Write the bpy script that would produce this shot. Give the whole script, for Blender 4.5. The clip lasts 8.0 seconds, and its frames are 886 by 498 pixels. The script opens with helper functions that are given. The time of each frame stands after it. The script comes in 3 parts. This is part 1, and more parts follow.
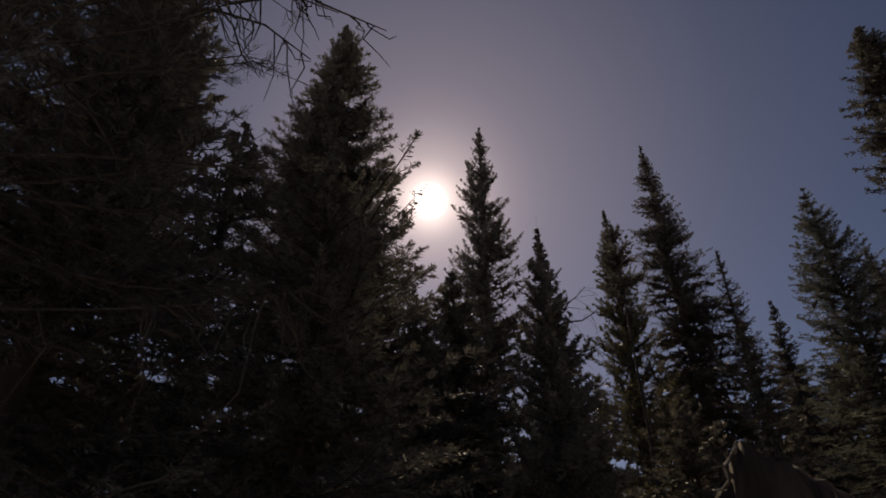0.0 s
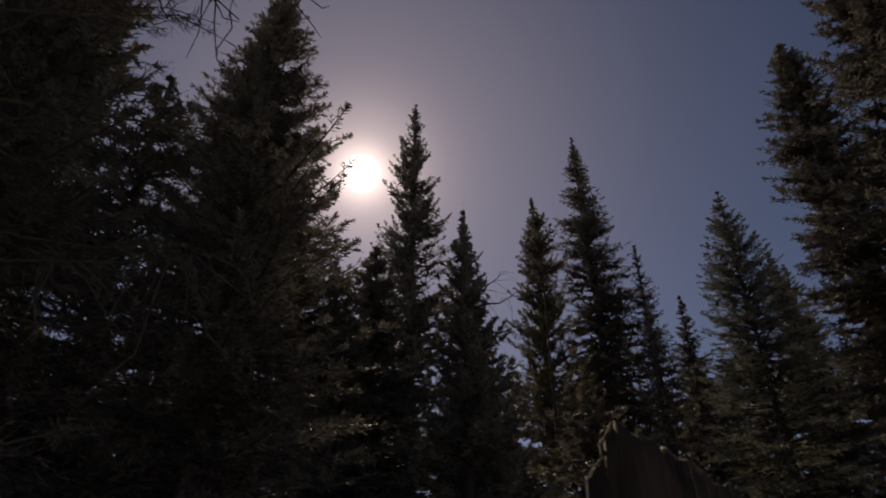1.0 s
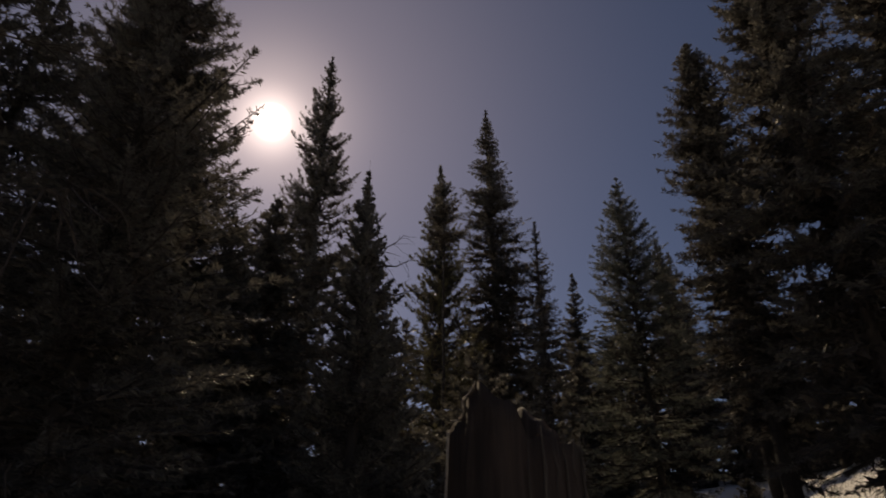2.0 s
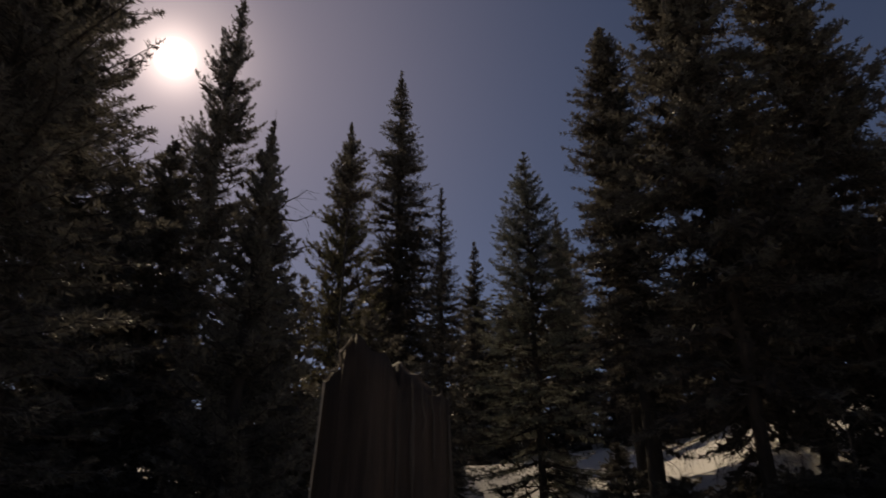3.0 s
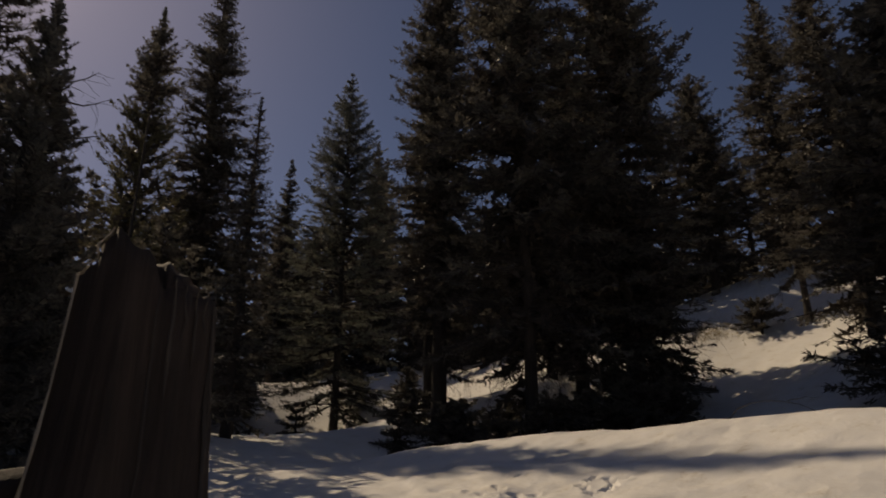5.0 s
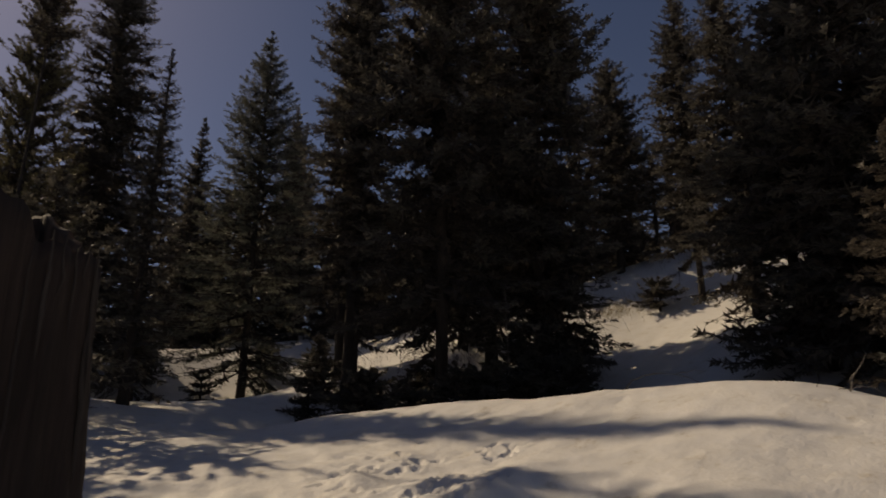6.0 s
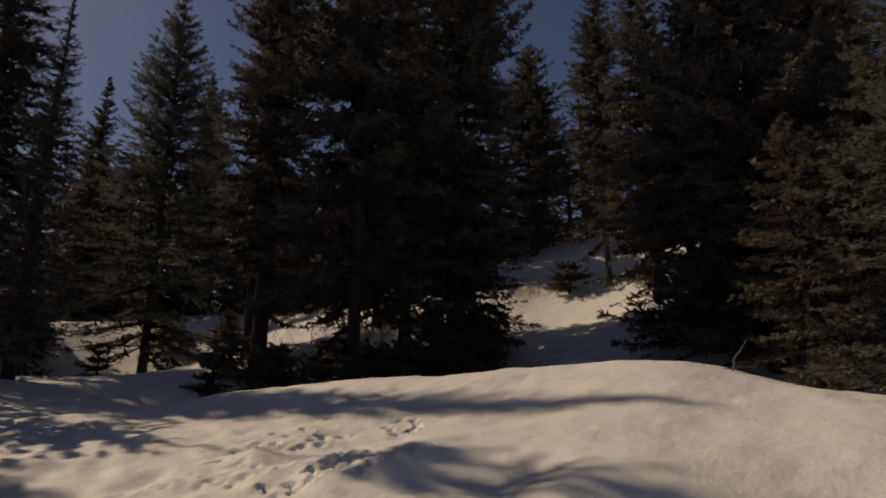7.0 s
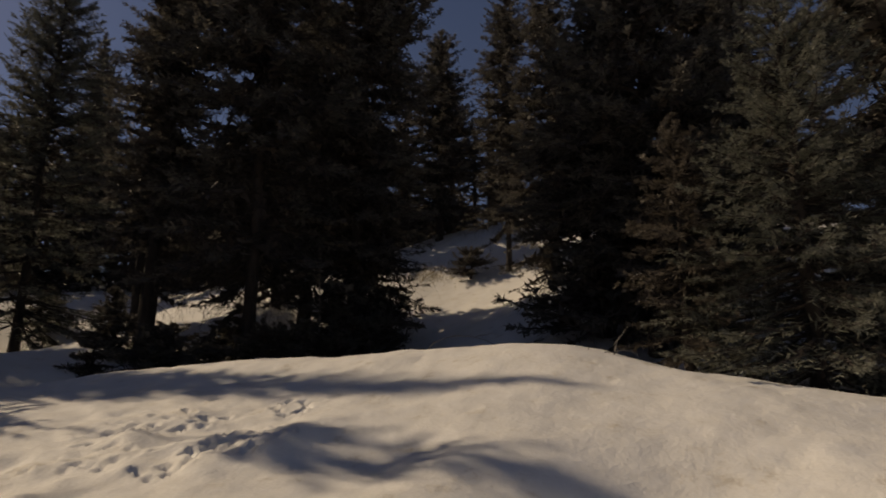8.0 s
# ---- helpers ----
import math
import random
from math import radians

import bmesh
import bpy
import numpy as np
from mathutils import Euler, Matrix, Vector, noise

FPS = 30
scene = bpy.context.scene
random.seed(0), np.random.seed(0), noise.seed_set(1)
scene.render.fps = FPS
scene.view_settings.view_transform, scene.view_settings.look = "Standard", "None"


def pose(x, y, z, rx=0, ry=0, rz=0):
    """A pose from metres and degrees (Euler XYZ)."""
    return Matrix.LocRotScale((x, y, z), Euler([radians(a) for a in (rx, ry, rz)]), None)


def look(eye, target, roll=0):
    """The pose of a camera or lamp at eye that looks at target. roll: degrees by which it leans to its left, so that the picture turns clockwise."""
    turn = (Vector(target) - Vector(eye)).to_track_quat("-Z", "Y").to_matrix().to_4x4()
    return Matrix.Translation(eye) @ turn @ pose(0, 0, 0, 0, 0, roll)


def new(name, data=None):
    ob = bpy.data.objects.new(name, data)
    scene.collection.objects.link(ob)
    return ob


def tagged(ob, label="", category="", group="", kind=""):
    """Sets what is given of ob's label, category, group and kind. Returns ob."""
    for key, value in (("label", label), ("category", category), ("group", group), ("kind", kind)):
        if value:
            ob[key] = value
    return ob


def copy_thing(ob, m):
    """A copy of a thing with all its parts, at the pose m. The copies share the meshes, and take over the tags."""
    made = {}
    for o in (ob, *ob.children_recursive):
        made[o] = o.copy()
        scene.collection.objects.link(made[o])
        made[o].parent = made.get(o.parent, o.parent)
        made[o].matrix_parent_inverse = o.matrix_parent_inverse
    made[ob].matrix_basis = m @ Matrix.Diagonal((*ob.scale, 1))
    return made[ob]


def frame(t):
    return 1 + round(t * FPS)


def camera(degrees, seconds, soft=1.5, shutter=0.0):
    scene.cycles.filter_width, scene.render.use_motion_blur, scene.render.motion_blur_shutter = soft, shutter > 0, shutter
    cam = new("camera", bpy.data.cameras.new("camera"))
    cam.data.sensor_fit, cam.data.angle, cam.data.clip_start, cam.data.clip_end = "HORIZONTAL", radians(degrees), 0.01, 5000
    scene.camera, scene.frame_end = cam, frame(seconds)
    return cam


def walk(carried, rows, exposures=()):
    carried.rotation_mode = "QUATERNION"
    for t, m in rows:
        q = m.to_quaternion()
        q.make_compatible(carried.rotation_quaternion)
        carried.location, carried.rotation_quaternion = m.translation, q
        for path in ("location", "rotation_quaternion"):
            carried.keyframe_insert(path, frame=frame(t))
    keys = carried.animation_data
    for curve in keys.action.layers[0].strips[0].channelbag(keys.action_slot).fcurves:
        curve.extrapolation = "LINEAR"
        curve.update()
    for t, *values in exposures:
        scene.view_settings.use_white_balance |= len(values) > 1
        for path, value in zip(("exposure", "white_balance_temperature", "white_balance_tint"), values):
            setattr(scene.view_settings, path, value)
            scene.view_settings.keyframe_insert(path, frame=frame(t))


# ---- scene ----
cam = camera(69.4, 8.0, soft=1.7, shutter=0.35)
walk(cam, [
    (0, look((0.002, 0.005, 1.5), (0.003, 1.671, 2.607), -0.36)),
    (0.5, look((0.036, -0.024, 1.486), (0.131, 1.654, 2.57), -0.33)),
    (1, look((0.068, -0.06, 1.467), (0.293, 1.63, 2.512), -0.16)),
    (1.5, look((0.097, -0.102, 1.444), (0.472, 1.591, 2.441), 0.01)),
    (3, look((0.174, -0.23, 1.372), (0.99, 1.39, 2.215), 0.19)),
    (3.5, look((0.197, -0.267, 1.351), (1.154, 1.301, 2.142), 0.23)),
    (4, look((0.22, -0.299, 1.333), (1.308, 1.21, 2.067), 0.22)),
    (4.5, look((0.243, -0.328, 1.318), (1.454, 1.112, 1.997), 0.24)),
    (6, look((0.32, -0.4, 1.289), (1.833, 0.788, 1.836), 0.36)),
    (6.5, look((0.352, -0.428, 1.281), (1.944, 0.668, 1.796), 0.39)),
    (7, look((0.387, -0.462, 1.273), (2.056, 0.527, 1.758), 0.42)),
    (7.5, look((0.428, -0.507, 1.261), (2.169, 0.362, 1.724), 0.48)),
    (8, look((0.476, -0.569, 1.243), (2.283, 0.167, 1.682), 0.49)),
], exposures=[(0, 0.0, 7100, 25)])

# ---- sky and sun ----
SUN_EL, SUN_AZ = radians(37.9), radians(-1.5)      # azimuth from +y towards +x
sun_dir = Vector((math.sin(SUN_AZ) * math.cos(SUN_EL), math.cos(SUN_AZ) * math.cos(SUN_EL), math.sin(SUN_EL)))


def build_world():
    world = bpy.data.worlds.new("sky")
    scene.world = world
    world.use_nodes = True
    nt = world.node_tree
    nt.nodes.clear()
    out = nt.nodes.new("ShaderNodeOutputWorld")
    bg = nt.nodes.new("ShaderNodeBackground")
    sky = nt.nodes.new("ShaderNodeTexSky")
    sky.sky_type = "NISHITA"
    sky.sun_disc = False
    sky.sun_elevation, sky.sun_rotation = SUN_EL, SUN_AZ
    sky.altitude, sky.air_density, sky.dust_density, sky.ozone_density = 3000, 0.95, 1.1, 0.4
    bg.inputs["Strength"].default_value = 0.0385
    nt.links.new(sky.outputs[0], bg.inputs["Color"])
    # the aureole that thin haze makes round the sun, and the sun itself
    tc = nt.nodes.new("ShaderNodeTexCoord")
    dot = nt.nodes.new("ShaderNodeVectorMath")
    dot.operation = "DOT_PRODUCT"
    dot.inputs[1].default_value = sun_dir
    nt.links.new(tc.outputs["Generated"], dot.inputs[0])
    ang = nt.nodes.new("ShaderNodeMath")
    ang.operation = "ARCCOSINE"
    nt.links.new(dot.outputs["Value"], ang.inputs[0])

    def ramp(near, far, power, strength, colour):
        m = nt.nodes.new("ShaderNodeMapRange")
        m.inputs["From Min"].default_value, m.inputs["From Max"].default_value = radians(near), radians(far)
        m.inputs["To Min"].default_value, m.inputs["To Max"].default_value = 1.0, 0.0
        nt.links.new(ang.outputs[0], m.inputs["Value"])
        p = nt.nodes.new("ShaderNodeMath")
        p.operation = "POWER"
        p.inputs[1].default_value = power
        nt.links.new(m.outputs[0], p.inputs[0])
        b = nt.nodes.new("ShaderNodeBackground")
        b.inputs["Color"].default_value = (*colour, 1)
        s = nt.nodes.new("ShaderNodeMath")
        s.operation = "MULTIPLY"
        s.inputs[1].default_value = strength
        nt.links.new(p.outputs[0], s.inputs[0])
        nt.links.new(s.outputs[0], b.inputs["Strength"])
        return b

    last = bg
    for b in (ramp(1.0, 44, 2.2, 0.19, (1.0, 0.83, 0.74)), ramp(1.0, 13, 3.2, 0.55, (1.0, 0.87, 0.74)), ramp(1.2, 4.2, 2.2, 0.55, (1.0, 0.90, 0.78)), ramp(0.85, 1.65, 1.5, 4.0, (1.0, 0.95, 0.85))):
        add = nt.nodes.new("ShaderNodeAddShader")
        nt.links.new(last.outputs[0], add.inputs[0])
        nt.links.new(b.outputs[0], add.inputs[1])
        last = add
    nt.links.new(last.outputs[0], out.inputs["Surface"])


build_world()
sun = new("sun", bpy.data.lights.new("sun", "SUN"))
sun.data.energy, sun.data.angle, sun.data.color = 2.3, radians(0.53), (1.0, 0.895, 0.61)
sun.matrix_world = look(tuple(sun_dir * 60), (0, 0, 0))


# ---- materials ----
def material(name, build):
    m = bpy.data.materials.new(name)
    m.use_nodes = True
    nt = m.node_tree
    build(nt, nt.nodes["Principled BSDF"])
    return m


def link(nt, a, b):
    nt.links.new(a, b)


def noise_node(nt, scale, detail=4.0, rough=0.55, stretch=(1, 1, 1)):
    tc = nt.nodes.new("ShaderNodeTexCoord")
    mp = nt.nodes.new("ShaderNodeMapping")
    mp.inputs["Scale"].default_value = stretch
    link(nt, tc.outputs["Object"], mp.inputs["Vector"])
    n = nt.nodes.new("ShaderNodeTexNoise")
    n.inputs["Scale"].default_value, n.inputs["Detail"].default_value, n.inputs["Roughness"].default_value = scale, detail, rough
    link(nt, mp.outputs[0], n.inputs["Vector"])
    return n


def colour_ramp(nt, fac, stops):
    r = nt.nodes.new("ShaderNodeValToRGB")
    while len(r.color_ramp.elements) < len(stops):
        r.color_ramp.elements.new(0.5)
    for el, (p, c) in zip(r.color_ramp.elements, stops):
        el.position, el.color = p, (*c, 1)
    link(nt, fac, r.inputs["Fac"])
    return r


def bump(nt, bsdf, sources, distance=0.02):
    last = None
    for height, strength, dist in sources:
        b = nt.nodes.new("ShaderNodeBump")
        b.inputs["Strength"].default_value, b.inputs["Distance"].default_value = strength, dist
        link(nt, height, b.inputs["Height"])
        if last:
            link(nt, last.outputs[0], b.inputs["Normal"])
        last = b
    link(nt, last.outputs[0], bsdf.inputs["Normal"])


def snow_build(nt, b):
    big, cups, fine, grit = noise_node(nt, 0.9, 5), noise_node(nt, 5.5, 3, 0.6), noise_node(nt, 22, 5, 0.65), noise_node(nt, 2.2, 8, 0.75)
    r = colour_ramp(nt, grit.outputs["Fac"], [(0.30, (0.60, 0.55, 0.47)), (0.42, (0.80, 0.78, 0.74)), (0.7, (0.86, 0.85, 0.83))])
    link(nt, r.outputs[0], b.inputs["Base Color"])
    b.inputs["Roughness"].default_value = 0.65
    b.inputs["Specular IOR Level"].default_value = 0.25
    bump(nt, b, [(big.outputs["Fac"], 0.5, 0.10), (cups.outputs["Fac"], 0.45, 0.035), (grit.outputs["Fac"], 0.18, 0.04), (fine.outputs["Fac"], 0.3, 0.009)])


def bark_build(dark, light):
    def build(nt, b):
        n, m = noise_node(nt, 9, 6, 0.65, (1, 1, 0.25)), noise_node(nt, 1.6, 3)
        r = colour_ramp(nt, n.outputs["Fac"], [(0.3, dark), (0.7, light)])
        mix = nt.nodes.new("ShaderNodeMixRGB")
        mix.blend_type = "MULTIPLY"
        mix.inputs[0].default_value = 0.5
        link(nt, r.outputs[0], mix.inputs[1])
        link(nt, m.outputs["Fac"], mix.inputs[2])
        link(nt, mix.outputs[0], b.inputs["Base Color"])
        b.inputs["Roughness"].default_value = 0.9
        bump(nt, b, [(n.outputs["Fac"], 0.8, 0.02)])
    return build


def needle_build(dark, light, through_light=0.25):
    def build(nt, b):
        geo = nt.nodes.new("ShaderNodeNewGeometry")
        n = noise_node(nt, 1.3, 3)
        mix = nt.nodes.new("ShaderNodeMath")
        mix.operation = "MULTIPLY_ADD"
        mix.inputs[1].default_value, mix.inputs[2].default_value = 0.55, 0.0
        link(nt, geo.outputs["Random Per Island"], mix.inputs[0])
        plus = nt.nodes.new("ShaderNodeMath")
        plus.operation = "MULTIPLY_ADD"
        plus.inputs[1].default_value = 0.6
        link(nt, n.outputs["Fac"], plus.inputs[0])
        link(nt, mix.outputs[0], plus.inputs[2])
        r = colour_ramp(nt, plus.outputs[0], [(0.2, dark), (0.8, light)])
        link(nt, r.outputs[0], b.inputs["Base Color"])
        b.inputs["Roughness"].default_value = 0.6
        b.inputs["Specular IOR Level"].default_value = 0.3
        tr = nt.nodes.new("ShaderNodeBsdfTranslucent")
        link(nt, r.outputs[0], tr.inputs["Color"])
        ms = nt.nodes.new("ShaderNodeMixShader")
        ms.inputs[0].default_value = through_light
        link(nt, b.outputs[0], ms.inputs[1])
        link(nt, tr.outputs[0], ms.inputs[2])
        link(nt, ms.outputs[0], nt.nodes["Material Output"].inputs["Surface"])
    return build


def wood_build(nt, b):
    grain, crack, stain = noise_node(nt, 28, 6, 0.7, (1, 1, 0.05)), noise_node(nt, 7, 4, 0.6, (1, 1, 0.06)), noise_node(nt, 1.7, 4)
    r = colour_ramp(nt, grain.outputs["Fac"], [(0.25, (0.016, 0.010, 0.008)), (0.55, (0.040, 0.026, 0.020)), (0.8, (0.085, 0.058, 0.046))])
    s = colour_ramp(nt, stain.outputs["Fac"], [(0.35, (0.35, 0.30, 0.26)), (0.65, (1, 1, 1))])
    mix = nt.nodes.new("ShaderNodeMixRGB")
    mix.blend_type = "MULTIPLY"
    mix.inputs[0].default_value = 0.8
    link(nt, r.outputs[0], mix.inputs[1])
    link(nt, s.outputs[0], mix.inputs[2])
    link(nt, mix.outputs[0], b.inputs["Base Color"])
    b.inputs["Roughness"].default_value = 0.85
    bump(nt, b, [(crack.outputs["Fac"], 0.9, 0.03), (grain.outputs["Fac"], 0.7, 0.008)])


SNOW = material("snow", snow_build)
BARK = material("bark", bark_build((0.024, 0.018, 0.015), (0.080, 0.062, 0.050)))
BARK_PALE = material("pale_bark", bark_build((0.12, 0.10, 0.085), (0.38, 0.34, 0.30)))
NEEDLE = material("spruce_needles", needle_build((0.080, 0.074, 0.064), (0.168, 0.156, 0.132), 0.33))
NEEDLE_PINE = material("pine_needles", needle_build((0.080, 0.072, 0.044), (0.180, 0.164, 0.092), 0.35))
NEEDLE_BLUE = material("fir_needles", needle_build((0.096, 0.100, 0.082), (0.215, 0.219, 0.180), 0.3))
NEEDLE_DRY = material("dry_needles", needle_build((0.082, 0.072, 0.058), (0.165, 0.140, 0.112)))
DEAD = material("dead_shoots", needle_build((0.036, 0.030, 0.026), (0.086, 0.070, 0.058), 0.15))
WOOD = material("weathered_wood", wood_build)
WOOD_GREY = material("grey_wood", bark_build((0.030, 0.023, 0.020), (0.090, 0.072, 0.060)))
# on the stump's edge and burl this pale tone stands for sunlight
WOOD_PALE = material("pale_wood", bark_build((0.26, 0.21, 0.16), (0.62, 0.53, 0.43)))
GRASS = material("dry_grass", needle_build((0.16, 0.12, 0.05), (0.36, 0.29, 0.13), 0.3))


# ---- mesh helpers ----
def mesh_from(name, verts, faces, mat, smooth=False):
    """verts (n, 3); faces: list of (m, k) index arrays."""
    me = bpy.data.meshes.new(name)
    verts = np.asarray(verts, np.float32)
    me.vertices.add(len(verts))
    me.vertices.foreach_set("co", verts.ravel())
    faces = [np.asarray(f, np.int32) for f in faces if len(f)]
    loops = np.concatenate([f.ravel() for f in faces])
    sizes = np.concatenate([np.full(len(f), f.shape[1], np.int32) for f in faces])
    starts = np.concatenate([[0], np.cumsum(sizes)[:-1]]).astype(np.int32)
    me.loops.add(len(loops))
    me.loops.foreach_set("vertex_index", loops)
    me.polygons.add(len(sizes))
    me.polygons.foreach_set("loop_start", starts)
    me.update(calc_edges=True)
    me.polygons.foreach_set("use_smooth", np.full(len(sizes), smooth, dtype=bool))
    me.validate()
    me.materials.append(mat)
    return me


def part(name, verts, faces, mat, parent, label="", smooth=False):
    ob = new(name, mesh_from(name, verts, faces, mat, smooth))
    ob.parent = parent
    return tagged(ob, label)


def unit(v):
    return v / np.maximum(np.linalg.norm(v, axis=-1, keepdims=True), 1e-9)


def tubes(paths, radii, sides):
    """Many tubes at once. paths (n, k, 3), radii (n, k): verts and quads, with a closed tip."""
    paths, radii = np.asarray(paths, float), np.asarray(radii, float)
    n, k, _ = paths.shape
    tan = unit(np.gradient(paths, axis=1))
    ref = np.where(np.abs(tan[..., 2:3]) > 0.9, np.array([1.0, 0, 0]), np.array([0, 0, 1.0]))
    a = unit(np.cross(tan, ref))
    b = np.cross(tan, a)
    ang = np.arange(sides) * 2 * np.pi / sides
    ring = a[:, :, None] * np.cos(ang)[:, None] + b[:, :, None] * np.sin(ang)[:, None]
    verts = (paths[:, :, None] + ring * radii[:, :, None, None]).reshape(-1, 3)
    i = np.arange(n * k * sides).reshape(n, k, sides)
    j = np.roll(i, -1, axis=2)
    quads = np.stack([i[:, :-1], j[:, :-1], j[:, 1:], i[:, 1:]], -1).reshape(-1, 4)
    return verts, quads


# ---- ground ----
HILLS = ((9.5, 3, 3, -0.203), (9, 8, 3.5, 1.002), (7, -2, 3.5, -0.263), (13, 2, 3, 1.239), (13, 9, 4, -4.682), (17, 4, 4, 0.572), (22, 7, 5, -2.813), (30, 8, 7, 1.482), (17, 24, 5, -3.019), (18, 31, 6, 0.312), (10, 22, 6, -2.178), (4, 4, 5, -0.787), (0, 10, 8, -2.813), (25, -5, 9, 1.700), (35, 30, 12, -3.017), (-8, 20, 12, 0.997), (15, -8, 7, -3.609), (14, 1, 2.2, -1.778), (14, 5.5, 2.2, 0.081), (12, 9.5, 2.5, 2.173), (9, 11, 2.5, -0.348))
# soft folds of the snow: x, y, reach in x and y, height
# hollows near x 5 to 6 stand in for shadow on the lower bank
FOLDS = [(5.95, 3.35, 1.0, 0.5, 0.08), (5.8, 2.3, 1.0, 0.7, -0.12), (5.6, 1.5, 0.9, 0.6, 0.09), (5.0, -0.8, 1.3, 1.6, -0.68), (5.6, 5.0, 0.8, 0.4, 0.05),
         (9.9, 6.5, 1.1, 1.8, 0.20), (9.9, -0.5, 1.2, 1.3, -0.17), (9.0, 11.3, 1.2, 1.2, -0.08), (12.6, -2.4, 1.6, 1.6, -0.35), (27.0, 21.0, 5.0, 7.0, 0.2), (20.5, 36.5, 6.0, 4.5, -2.2), (20.0, 17.0, 2.5, 2.5, -0.8), (33.0, 9.0, 5.0, 5.0, 0.9), (6.2, -0.3, 1.3, 0.9, -0.12)]


def ground(x, y):
    """Height of the snow's broad forms."""
    x, y = np.asarray(x, float), np.asarray(y, float)
    fade = np.exp(-((np.hypot(x - 10, y - 10) / 75) ** 4))
    z = 1.947 + (0.1829 * x + 0.0828 * y) * fade
    for cx, cy, s, w in HILLS:
        z = z + w * np.exp(-((x - cx) ** 2 + (y - cy) ** 2) / (2 * s * s))
    edge = 10.15 - 0.02 * (y - 4) ** 2 * (y < 4) - 0.018 * (y - 4) ** 2 * (y > 4)
    u = x - edge
    z = z - 0.6 * np.exp(-(((u - 1.7) / 1.0) ** 2)) * np.exp(-(((y - 4.5) / 8.5) ** 4))
    for fx, fy, rx, ry, h in FOLDS:
        z = z + h * np.exp(-((x - fx) / rx) ** 2 - ((y - fy) / ry) ** 2)
    return z + 0.18 * np.exp(-(((u + 0.3) / 1.0) ** 2)) * np.exp(-(((y - 4.5) / 8) ** 4))


def waves(x, y, rng, count, lo, hi, amp):
    """Gentle uneven relief from many crossing sine waves."""
    z = np.zeros_like(x)
    for _ in range(count):
        wl = math.exp(rng.uniform(math.log(lo), math.log(hi)))
        a, p = rng.uniform(0, 2 * math.pi), rng.uniform(0, 2 * math.pi)
        z += amp * (wl / hi) * np.sin((x * math.cos(a) + y * math.sin(a)) * 2 * math.pi / wl + p)
    return z


def steps(stops):
    """Grid lines: (from, to, spacing) stretches joined."""
    return np.concatenate([np.arange(a, b, s) for a, b, s in stops])


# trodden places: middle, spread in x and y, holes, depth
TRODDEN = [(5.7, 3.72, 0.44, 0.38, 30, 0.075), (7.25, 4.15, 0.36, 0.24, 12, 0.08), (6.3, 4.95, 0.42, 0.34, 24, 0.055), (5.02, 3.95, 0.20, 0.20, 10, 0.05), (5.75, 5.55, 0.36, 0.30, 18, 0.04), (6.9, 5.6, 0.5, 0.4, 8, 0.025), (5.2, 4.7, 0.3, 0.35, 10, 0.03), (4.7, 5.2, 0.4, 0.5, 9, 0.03)]


